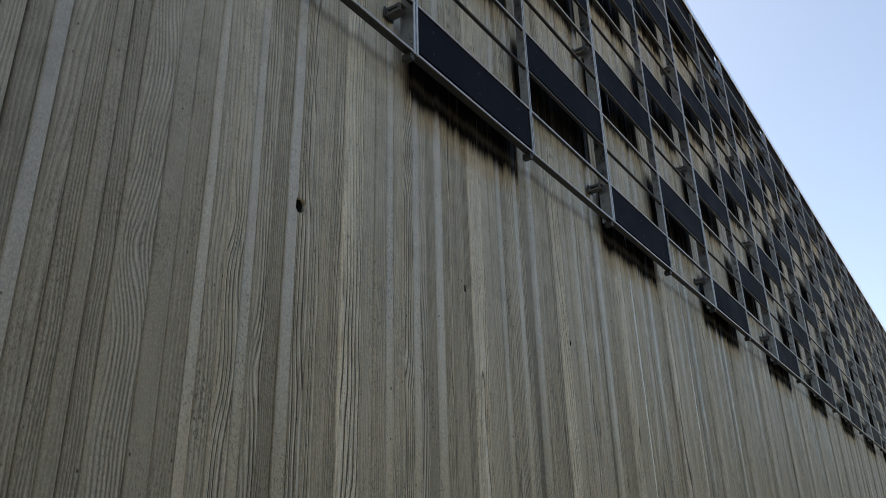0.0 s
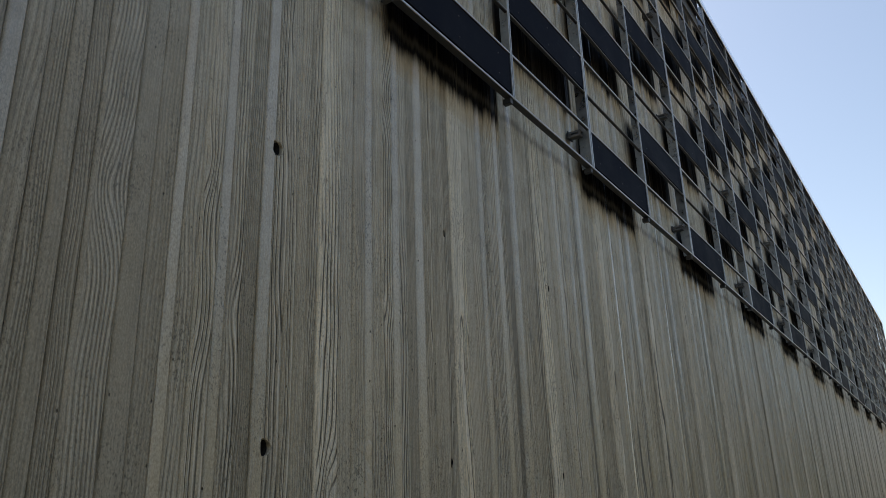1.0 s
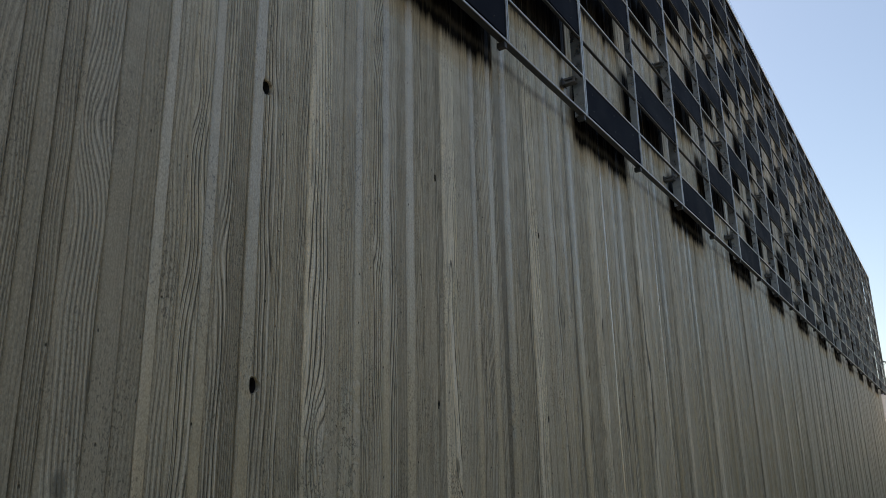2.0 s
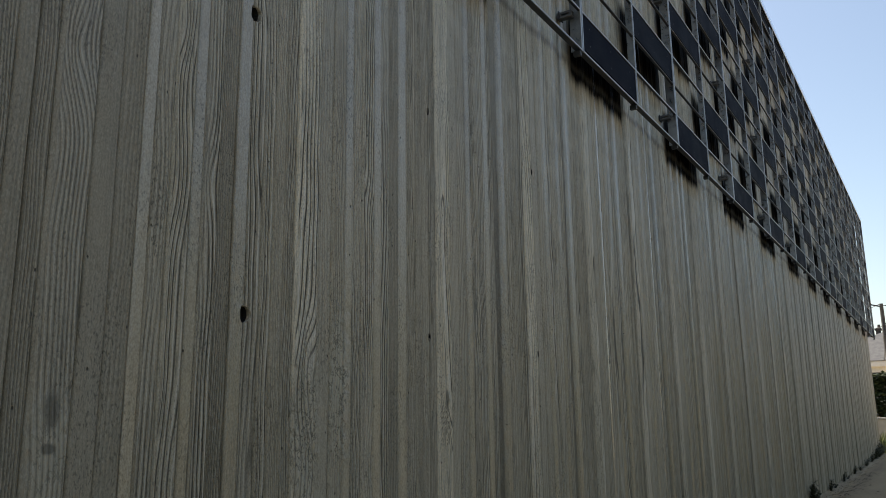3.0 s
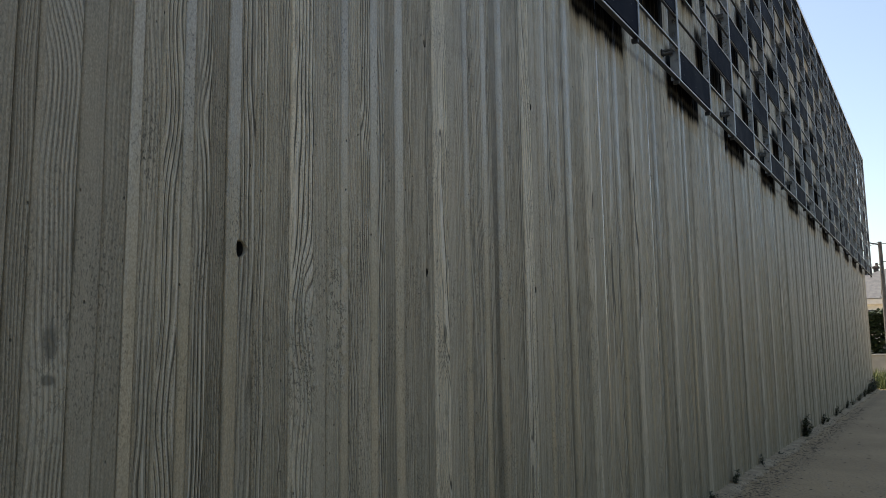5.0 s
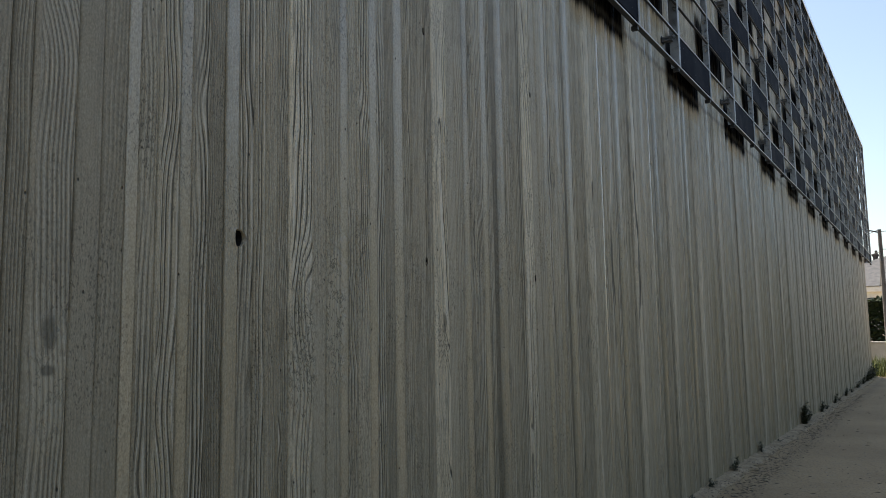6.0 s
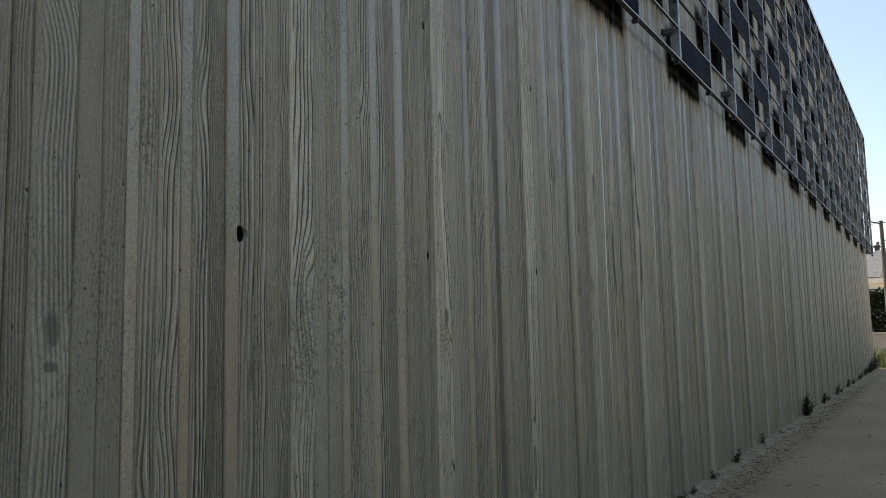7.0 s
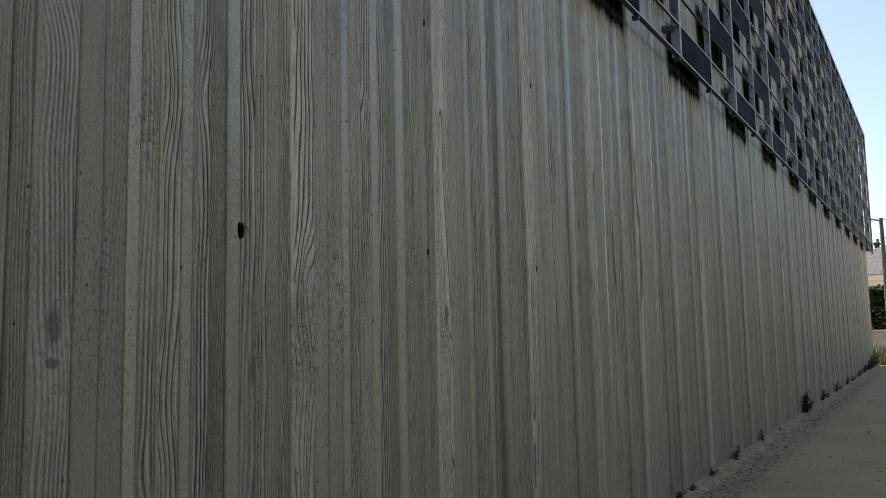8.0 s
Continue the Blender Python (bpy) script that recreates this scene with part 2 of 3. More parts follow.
def make_ground():
    """Worn grey tarmac, a pale sandy band along the wall, dust and specks; dry grass colour far away."""
    n = Nodes("worn_tarmac", 0.9)
    p = n.position()
    x, y, z = n.split(p)
    grain = n.noise(p, 75.0, 5.0, 0.8)
    mid = n.noise(p, 9.0, 5.0, 0.6)
    big = n.noise(p, 0.8, 4.0, 0.6)
    c = n.mix(n.ramp(big, 0.3, 0.7), rgb(0.38, 0.275, 0.15), rgb(0.47, 0.345, 0.19))
    c = n.mix(n.m("MULTIPLY", n.ramp(mid, 0.5, 0.75), 0.5), c, rgb(0.45, 0.36, 0.24))
    lump = n.noise(n.xyz(x, n.m("MULTIPLY", y, 1.6), 0.0), 22.0, 5.0, 0.75)
    c = n.mix(n.m("MULTIPLY", n.ramp(lump, 0.52, 0.66), 0.65), c, rgb(0.13, 0.105, 0.075))
    c = n.mix(n.m("MULTIPLY", n.ramp(lump, 0.30, 0.44, 1.0, 0.0), 0.5), c, rgb(0.52, 0.43, 0.31))
    edge = n.m("ADD", y, n.m("MULTIPLY", n.m("SUBTRACT", n.noise(p, 2.6, 4.0), 0.5), 0.34))
    litter = n.m("MULTIPLY", n.ramp(edge, -0.62, -0.38), n.ramp(edge, -0.34, -0.2, 1.0, 0.0))
    c = n.mix(n.m("MULTIPLY", litter, n.ramp(n.noise(p, 30.0, 4.0, 0.7), 0.5, 0.62)), c, rgb(0.05, 0.042, 0.032))
    c = n.mix(n.m("MULTIPLY", n.ramp(grain, 0.5, 0.72), 0.75), c, rgb(0.075, 0.065, 0.052))
    c = n.mix(n.m("MULTIPLY", n.ramp(grain, 0.2, 0.42, 1.0, 0.0), 0.5), c, rgb(0.55, 0.48, 0.39))
    speck = n.cells(n.xyz(x, n.m("MULTIPLY", y, 2.0), 0.0), 9.0)
    hit = n.m("MULTIPLY", n.m("GREATER_THAN", n.split(speck["Color"])[0], 0.72), n.ramp(speck["Distance"], 0.08, 0.2, 1.0, 0.0))
    c = n.mix(n.m("MULTIPLY", hit, 0.8), c, n.mix(n.split(speck["Color"])[1], rgb(0.05, 0.042, 0.033), rgb(0.5, 0.44, 0.36)))
    n.color(c)
    n.bump(n.m("ADD", grain, n.m("MULTIPLY", mid, 2.0)), 0.004)
    return n.mat


def make_leaf(name, a, b):
    n = Nodes(name, 0.6)
    n.color(n.mix(n.node("ShaderNodeNewGeometry").outputs["Random Per Island"], a, b))
    return n.mat


CONCRETE = make_concrete()
CORE = make_core()
STEEL = make_metal("weathered_galvanised_steel", rgb(0.27, 0.29, 0.32), rgb(0.38, 0.405, 0.43), 0.30, metal=0.85)
RIM = make_metal("bright_aluminium_edge", rgb(0.32, 0.33, 0.345), rgb(0.46, 0.47, 0.485), 0.4, metal=0.5)
DARKSTEEL = make_metal("dark_steel", rgb(0.025, 0.027, 0.032), rgb(0.05, 0.053, 0.06), 0.5, metal=0.3)
MIDSTEEL = make_metal("dull_grey_steel", rgb(0.075, 0.08, 0.088), rgb(0.125, 0.13, 0.14), 0.55, metal=0.1)
PANEL = make_panel()
CAP = make_metal("pale_metal_capping", rgb(0.72, 0.77, 0.84), rgb(0.84, 0.88, 0.94), 0.28, metal=1.0)
FLASH = make_plain("black_parapet_sheet", rgb(0.012, 0.012, 0.014), rgb(0.03, 0.03, 0.032), 0.6, 5.0, 0.0005)
GROUND = make_ground()
WEED = make_leaf("weed_leaf", rgb(0.025, 0.032, 0.014), rgb(0.07, 0.075, 0.032))
DRYGRASS = make_leaf("dry_grass", rgb(0.04, 0.075, 0.015), rgb(0.20, 0.215, 0.065))
HEDGELEAF = make_leaf("hedge_leaf", rgb(0.018, 0.035, 0.012), rgb(0.06, 0.085, 0.03))
RENDERWALL = make_plain("white_render", rgb(0.62, 0.61, 0.57), rgb(0.78, 0.77, 0.73), 0.85, 1.2)
LOWWALL = make_plain("pale_cement", rgb(0.48, 0.46, 0.42), rgb(0.62, 0.60, 0.55), 0.9, 2.0)
SLATE = make_plain("grey_roof_slate", rgb(0.10, 0.10, 0.104), rgb(0.16, 0.158, 0.158), 0.8, 3.0)
BRICKRED = make_plain("chimney_brick", rgb(0.045, 0.038, 0.035), rgb(0.08, 0.065, 0.058), 0.9, 8.0)
POLE = make_plain("weathered_pole", rgb(0.07, 0.066, 0.062), rgb(0.12, 0.113, 0.105), 0.85, 4.0)
CABLE = make_plain("black_cable", rgb(0.03, 0.03, 0.03), rgb(0.05, 0.05, 0.05), 0.6)
FARSIDE = make_plain("light_block_green", rgb(0.05, 0.055, 0.032), rgb(0.095, 0.097, 0.058), 0.9, 1.5)
HOLE_SHADE = make_plain("hole_shade_black", rgb(0.006, 0.0055, 0.005), rgb(0.014, 0.013, 0.011), 0.9, 40.0)
PANE = make_plain("dark_window_glass", rgb(0.03, 0.035, 0.04), rgb(0.05, 0.055, 0.06), 0.12)
PEBBLE = make_plain("pale_gravel", rgb(0.24, 0.195, 0.14), rgb(0.46, 0.385, 0.285), 0.9, 30.0)
TWIG = make_leaf("dry_litter", rgb(0.05, 0.04, 0.028), rgb(0.16, 0.13, 0.085))


# ---- mesh helpers ----
def mesh_of(name, bm, material):
    me = bpy.data.meshes.new(name)
    bm.to_mesh(me)
    bm.free()
    me.materials.append(material)
    return me


def part(name, bm, material, parent, label=""):
    ob = new(name, mesh_of(name, bm, material))
    ob.parent = parent
    return tagged(ob, label)


def thing(name, at, label, category, group="", kind=""):
    ob = new(name)
    ob.empty_display_size = 0.2
    ob.location = at
    return tagged(ob, label, category, group, kind)


def box(bm, lo, hi, bevel=0.0):
    """Adds a box to bm, its edges broken by bevel."""
    c = [(a + b) / 2 for a, b in zip(lo, hi)]
    s = [b - a for a, b in zip(lo, hi)]
    made = bmesh.ops.create_cube(bm, size=1.0, matrix=Matrix.LocRotScale(c, None, s))
    if bevel:
        es = {e for v in made["verts"] for e in v.link_edges}
        bmesh.ops.bevel(bm, geom=list(es), offset=bevel, segments=1, affect="EDGES")
    return made


def tube(bm, a, b, r0, r1, sides=8):
    """Adds a tapered rod from a to b."""
    a, b = Vector(a), Vector(b)
    q = (b - a).to_track_quat("Z", "Y").to_matrix()
    rings = []
    for p, r in ((a, r0), (b, r1)):
        rings.append([bm.verts.new(p + q @ Vector((r * math.cos(2 * math.pi * i / sides), r * math.sin(2 * math.pi * i / sides), 0))) for i in range(sides)])
    for i in range(sides):
        j = (i + 1) % sides
        bm.faces.new((rings[0][i], rings[0][j], rings[1][j], rings[1][i]))
    bm.faces.new(rings[0][::-1])
    bm.faces.new(rings[1])


# ---- ground ----
def build_ground():
    bm = bmesh.new()
    xs = [-1500, -200, -40, -10] + [i * 1.0 for i in range(-4, 36)] + [60, 200, 800, 2500]
    ys = [-2000, -300, -40, -12] + [-6 + i * 0.5 for i in range(12)] + [0.0, 0.3, 6, 40, 300, 2000]
    grid = [[bm.verts.new((x, y, 0.0 if abs(y) > 7 or x > 40 or y >= -0.05 else 0.012 * noise.noise((x * 0.7, y * 1.3, 0)))) for y in ys] for x in xs]
    for i in range(len(xs) - 1):
        for j in range(len(ys) - 1):
            bm.faces.new((grid[i][j], grid[i + 1][j], grid[i + 1][j + 1], grid[i][j + 1]))
    ob = new("ground", mesh_of("ground", bm, GROUND))
    tagged(ob, "worn grey tarmac path with a sandy edge", "ground", kind="structure")


build_ground()


def make_verge():
    """Pale grit and sand washed down the wall."""
    n = Nodes("pale_grit", 0.95)
    p = n.position()
    grit = n.cells(p, 95.0)
    mid = n.noise(p, 6.0, 4.0, 0.6)
    c = n.mix(n.ramp(mid, 0.35, 0.68), rgb(0.40, 0.31, 0.185), rgb(0.60, 0.48, 0.31))
    c = n.mix(n.m("MULTIPLY", n.split(grit["Color"])[0], 0.5), c, rgb(0.22, 0.18, 0.13))
    c = n.mix(n.m("MULTIPLY", n.ramp(n.noise(p, 28.0, 4.0, 0.7), 0.56, 0.66), 0.8), c, rgb(0.06, 0.052, 0.04))
    n.color(c)
    n.bump(n.m("ADD", n.m("MULTIPLY", grit["Distance"], -1.0), n.noise(p, 40.0, 4.0)), 0.006)
    return n.mat


def build_verge():
    """The strip of grit between wall and tarmac: a low ragged heap."""
    bm = bmesh.new()
    rows = []
    for i in range(1100):
        x = -7.2 + 36.4 * i / 1099
        w = 0.185 + 0.09 * noise.noise((x * 1.1, 0, 0)) + 0.07 * noise.noise((x * 5.0, 3, 0)) + 0.02 * noise.noise((x * 22.0, 5, 0))
        rows.append([bm.verts.new((x, 0.03 - (w + 0.03) * f, h + (0.008 * noise.noise((x * 14, f * 5, 1)) if 0 < f < 1 else 0)))
                     for f, h in ((0, 0.045), (0.3, 0.036), (0.6, 0.030), (0.88, 0.026), (0.97, 0.016), (1.0, -0.02))])
    for a, b in zip(rows, rows[1:]):
        for j in range(5):
            bm.faces.new((a[j], a[j + 1], b[j + 1], b[j]))
    ob = new("gravel_verge", mesh_of("gravel_verge", bm, make_verge()))
    tagged(ob, "pale sandy grit strip along the wall foot", "ground", kind="structure")


build_verge()


def build_far_side():
    """A plain dark wall behind the camera, unseen: added to close the lane and block low sky light."""
    bm = bmesh.new()
    box(bm, (-30, -9.6, -0.2), (27, -9.2, 4.6), 0.02)
    ob = new("wall_south", mesh_of("wall_south", bm, FARSIDE))
    tagged(ob, "plain dark unseen wall added across the lane to dim the lower wall", "wall", kind="structure")


build_far_side()


# ---- the concrete wall ----
# One metre of the form liner, which repeats along the wall: start of each board (m) ->
# tone, grain, gloss, proud (mm), turn (mm over the width), fineness of the grain (less is bolder)
LINER = {-0.125: (0.70, 0.5, 0.0, -3, 0, 1.0), -0.045: (0.97, 0.08, 1.0, 8, 7, 1.0), 0.004: (0.96, 1.0, 0.1, 8, 0, 0.8),
         0.083: (0.92, 0.8, 0.0, 6, 0, 1.0), 0.145: (0.90, 0.45, 0.0, 4, 0, 1.0), 0.204: (0.84, 0.8, 0.0, 2, 0, 0.9),
         0.268: (1.6, 1.0, 0.35, 9, 1, 0.5), 0.397: (0.97, 0.2, 0.2, 3, 0, 1.0), 0.480: (0.98, 0.4, 0.1, 4, 0, 0.9),
         0.563: (1.0, 0.05, 1.0, 12, 8, 1.0), 0.599: (0.97, 0.9, 0.2, 8, 1, 0.75), 0.670: (1.04, 0.8, 0.2, 9, 2, 0.6),
         0.757: (1.0, 0.05, 1.0, 13, 8, 1.0), 0.798: (0.95, 0.9, 0.2, 8, 0, 0.8)}
COARSE = (-0.125, 0.004, 0.268, 0.397, 0.599)   # boards told apart where the wall is far off
GAPING = (-0.125, 0.204)        # joints that gape
TIES = 1.2                      # spacing of the tie holes along the wall
TIE_ROWS = (1.835, 2.967)       # their heights


def board_list():
    """Start of each board and its look, panel after panel of the liner."""
    rng = random.Random(5)
    out = []
    for n in range(-7, 30):
        for off, (tone, grain, gloss, proud, turn, fine) in LINER.items():
            x = n + off
            if x > WALL_END - 0.1 or (not -2 <= n < 12 and off not in COARSE):
                continue
            # boards at the left and far ends: dimmer light put into their tone
            if x < -0.45:
                tone, grain = min(tone, 1.04) * 0.72, grain * 0.42
            if n > 2 and off > -0.1:
                tone = 1.0 + (tone - 1.0) * 0.6
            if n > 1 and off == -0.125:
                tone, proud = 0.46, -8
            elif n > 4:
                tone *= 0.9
            tone *= rng.uniform(0.94, 1.06)
            proud += rng.uniform(-1.2, 1.2) + (rng.choice((-2, 0, 3)) if n > 1 else 0)
            out.append((x, off, (tone, grain, gloss, proud / 1000, turn / 1000, fine)))
    return out


def lattice(seed):
    return np.random.RandomState(int(seed) % 65536).rand(64, 64)


def wave1(x, seed):
    """Smooth random curve, 0 to 1."""
    g = lattice(seed).ravel()
    i = np.floor(x).astype(int)
    f = x - i
    f = f * f * (3 - 2 * f)
    return g[i % 4096] * (1 - f) + g[(i + 1) % 4096] * f


def wave2(x, y, seed):
    """Smooth random surface, 0 to 1."""
    g = lattice(seed)
    i, j = np.floor(x).astype(int), np.floor(y).astype(int)
    f, e = x - i, y - j
    f, e = f * f * (3 - 2 * f), e * e * (3 - 2 * e)
    i, j, k, m = i % 64, j % 64, (i + 1) % 64, (j + 1) % 64
    return (g[i, j] * (1 - f) + g[k, j] * f) * (1 - e) + (g[i, m] * (1 - f) + g[k, m] * f) * e


def grain_field(u, z, x, fine, seed, rng):
    """Growth rings of a sawn board: ring count and how deep the grain stands, over its face."""
    bold = max(0.0, min(1.0, (0.85 - fine) / 0.35))
    off = rng.choice((-1, 1)) * (0.075 - 0.055 * bold + 0.12 * rng.random())
    c = off + (0.05 + 0.08 * bold) * (wave1(z * 0.8 + 9, seed) - 0.5) + (0.012 + 0.045 * bold) * (wave1(z * 3.1 + 5, seed + 1) - 0.5)
    d = 0.012 + 0.09 * wave1(z * 0.55 + 3, seed + 2)
    r = np.sqrt((u + c) ** 2 + d ** 2)
    r = r + 0.010 * wave2(u * 26 + 40, z * 4.5, seed + 3) + 0.0014 * wave2(u * 130 + 40, z * 13, seed + 4)
    for _ in range(rng.choice((0, 0, 1, 1, 2))):
        ku, kz, ks = rng.uniform(-0.04, 0.04), rng.uniform(0.4, 4.0), rng.uniform(0.018, 0.030)
        r = r + ks * 0.7 * np.exp(-((u - ku) / ks) ** 2 - ((z - kz) / (ks * 4.5)) ** 2)
    r = r + 0.006 * wave1(r * 42 + 7, seed + 5)
    patch = wave2(u * 9 + 31 + x * 3, z * 0.9, seed + 6)
    depth = np.clip((patch - 0.10) * 2.0, 0.30, 1.0) * (0.75 + 0.5 * wave2(u * 40 + 30, z * 9, seed + 7))
    return r * rng.uniform(72, 112) * max(fine, 0.72) * (0.6 if x > 1.9 else 1.0), np.clip(depth, 0.0, 1.0)


def board_mesh(x0, x1, proud, turn, rng, notches, wide_joint, low_l, low_r, grain, fine):
    """One board's imprint: a strip with sloped flanks, a slight twist, wavering edges, raised grain, and notches where ties came through."""
    w = x1 - x0
    near = -1.15 < x0 < 7.0
    mid = 7.0 <= x0 < 13.0
    zs = [4.25 * i / 175 for i in range(175)] + [4.25 + 4.03 * i / 34 for i in range(35)] if near or mid else [WALL_TOP * i / 60 for i in range(61)]
    for _, z, _, rz in notches:
        zs += [z + rz * k for k in (-1.0, -0.96, -0.85, -0.6, -0.3, 0.0, 0.3, 0.6, 0.85, 0.96, 1.0)]
    zs = np.array(sorted(set(zs)))
    sl, sr = min(w * 0.3, rng.uniform(0.004, 0.009) + max(proud, 0) * 0.6), rng.uniform(0.003, 0.006)
    if notches:
        sl, sr = 0.0035, 0.003
    far = x0 > 1.5
    gap = (0.040 if x0 > 4 else 0.010 if far else 0.004) if wide_joint else rng.choice((0.002, 0.006, 0.012) if x0 > 4 else (0.001, 0.004, 0.007) if far else (0.0006, 0.0015, 0.003))
    deep = (0.025 if far else 0.007) if wide_joint else (0.010 if far else 0.003)
    seed = rng.randrange(9000)
    wave = 0.009 if far else 0.004
    left = -w / 2 + gap + wave * ((wave1(zs * 1.7, seed) - 0.5) + 0.5 * (wave1(zs * 5.0, seed + 11) - 0.5) + 0.7 * (wave1(zs * 13.0, seed + 12) - 0.5))
    right = w / 2 - 0.0008 + 0.004 * (wave1(zs * 1.7, seed + 13) - 0.5)
    for side, nz, rx, rz in notches:
        d = rx * np.sqrt(np.clip(1 - ((zs - nz) / rz) ** 2, 0, 1)) * (0.85 + 0.4 * wave1(zs * 60, seed + 14))
        if side < 0:
            left = left + d
        else:
            right = right - d
    bow = 0.005 * (wave1(zs * 0.5, seed + 15) - 0.5)
    yl, yr = -proud + turn / 2 + bow, -proud - turn / 2 + bow
    cols = max(6, int(w / (0.0017 if x0 < 2.0 else 0.0027 if x0 < 4.5 else 0.0038))) if near else (10 if mid else 4)
    f = np.linspace(0, 1, cols)[None, :]
    a, b = (left + sl)[:, None], (right - sr)[:, None]
    u = a + (b - a) * f
    ring, depth = grain_field(u, zs[:, None], x0, fine, seed + 20, rng)
    depth = depth * grain * np.clip(np.minimum(f, 1 - f) * cols, 0, 1)
    y = yl[:, None] + (yr - yl)[:, None] * f
    if near:
        rise = 0.5 + 0.5 * np.cos(2 * math.pi * (ring - 0.33))
        y = y - (0.0075 if x0 > 1.9 else 0.0046) / fine ** 0.5 * depth * (rise ** 0.8 - 0.6) * np.clip(np.minimum(f, 1 - f) * cols / 2, 0, 1)
        y = y - 0.0012 * (wave2(u * 30 + 50, zs[:, None] * 7, seed + 30) - 0.5)
    n = len(zs)
    px = np.column_stack([left, left, u, right, right])
    py = np.column_stack([np.full(n, 0.062), np.maximum(yl, low_l) + deep, y, np.maximum(yr, low_r) + 0.002, np.full(n, 0.062)])
    pz = np.repeat(zs[:, None], cols + 4, axis=1)
    m = cols + 4
    i = (np.arange(n - 1)[:, None] * m + np.arange(m - 1)[None, :]).ravel()
    quads = np.column_stack([i, i + 1, i + m + 1, i + m]).astype(np.int32)
    me = bpy.data.meshes.new("board_mark")
    me.vertices.add(n * m)
    me.vertices.foreach_set("co", np.stack([px, py, pz], axis=2).astype(np.float32).ravel())
    me.loops.add(quads.size)
    me.loops.foreach_set("vertex_index", quads.ravel())
    me.polygons.add(len(quads))
    me.polygons.foreach_set("loop_start", np.arange(0, quads.size, 4, dtype=np.int32))
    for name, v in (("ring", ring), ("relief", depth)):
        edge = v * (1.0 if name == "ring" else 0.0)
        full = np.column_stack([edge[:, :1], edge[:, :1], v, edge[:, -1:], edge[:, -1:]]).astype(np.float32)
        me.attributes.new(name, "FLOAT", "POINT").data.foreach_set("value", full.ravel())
    if not near:
        me.attributes.new("sharp_face", "BOOLEAN", "FACE").data.foreach_set("value", np.ones(len(quads), dtype=bool))
    me.update(calc_edges=True)
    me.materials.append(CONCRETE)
    return me


def build_wall():
    wall = thing("wall_north", (0, 0, 0), "tall grey concrete wall with vertical board marks", "wall", kind="structure")
    bm = bmesh.new()
    box(bm, (-7.2, 0.058, -0.4), (WALL_END - 0.004, 9.0, WALL_TOP - 0.01))
    part("wall_core", bm, CORE, wall, "rough concrete behind the face, blackened for the shade in the joints")
    rng = random.Random(11)
    boards = board_list()
    edges = [b[0] for b in boards] + [WALL_END]
    looks = [b[2] for b in boards]
    # no board hides the tie hole beside it
    for i, x1 in enumerate(edges[1:-1]):
        if 0.5 < x1 < 5.5 and abs(x1 / TIES - round(x1 / TIES)) < 0.012:
            looks[i] = looks[i][:3] + (looks[i + 1][3] - 0.001, 0.0, looks[i][5])
    for i, (x0, x1) in enumerate(zip(edges, edges[1:])):
        tone, grain, gloss, proud, turn, fine = looks[i]
        before, after = looks[max(i - 1, 0)], looks[min(i + 1, len(looks) - 1)]
        low_l, low_r = -before[3] - before[4] / 2, -after[3] + after[4] / 2
        notches = []
        for x, side in ((x0, -1), (x1, 1)):
            k = x / TIES
            if abs(k - round(k)) < 0.012 and -1 < k < 8:
                for z in TIE_ROWS:
                    big = round(k) == 0
                    if side < 0 or k > -0.5:
                        notches.append((side, z + 0.01 * (round(k) % 2), (0.036 if big else 0.009) if side < 0 else (0.010 if big else 0.003), 0.030 if big else 0.019))
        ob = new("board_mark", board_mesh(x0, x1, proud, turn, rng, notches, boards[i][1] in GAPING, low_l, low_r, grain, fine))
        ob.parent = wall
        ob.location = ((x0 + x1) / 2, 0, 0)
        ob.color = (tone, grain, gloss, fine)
    # near-black linings added to give the shade inside the tie holes
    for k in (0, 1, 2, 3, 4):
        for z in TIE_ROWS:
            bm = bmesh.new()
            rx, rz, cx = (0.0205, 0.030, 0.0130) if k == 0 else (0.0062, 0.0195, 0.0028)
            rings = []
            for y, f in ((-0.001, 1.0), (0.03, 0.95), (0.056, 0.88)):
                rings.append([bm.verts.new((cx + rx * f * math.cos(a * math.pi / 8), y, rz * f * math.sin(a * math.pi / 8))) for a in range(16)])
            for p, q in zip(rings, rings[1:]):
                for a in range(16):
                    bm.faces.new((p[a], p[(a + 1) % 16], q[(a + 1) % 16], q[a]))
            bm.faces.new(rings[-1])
            ob = part("tie_sleeve", bm, HOLE_SHADE, wall, "near-black lining added for the shade in a tie hole")
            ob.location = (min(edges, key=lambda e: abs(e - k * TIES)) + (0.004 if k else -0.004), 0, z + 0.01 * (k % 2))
    bm = bmesh.new()
    box(bm, (-7.2, -0.012, WALL_TOP + 0.002), (WALL_END, 0.46, WALL_TOP + 0.055), 0.006)
    part("parapet_capping", bm, FLASH, wall, "black metal parapet capping")


build_wall()


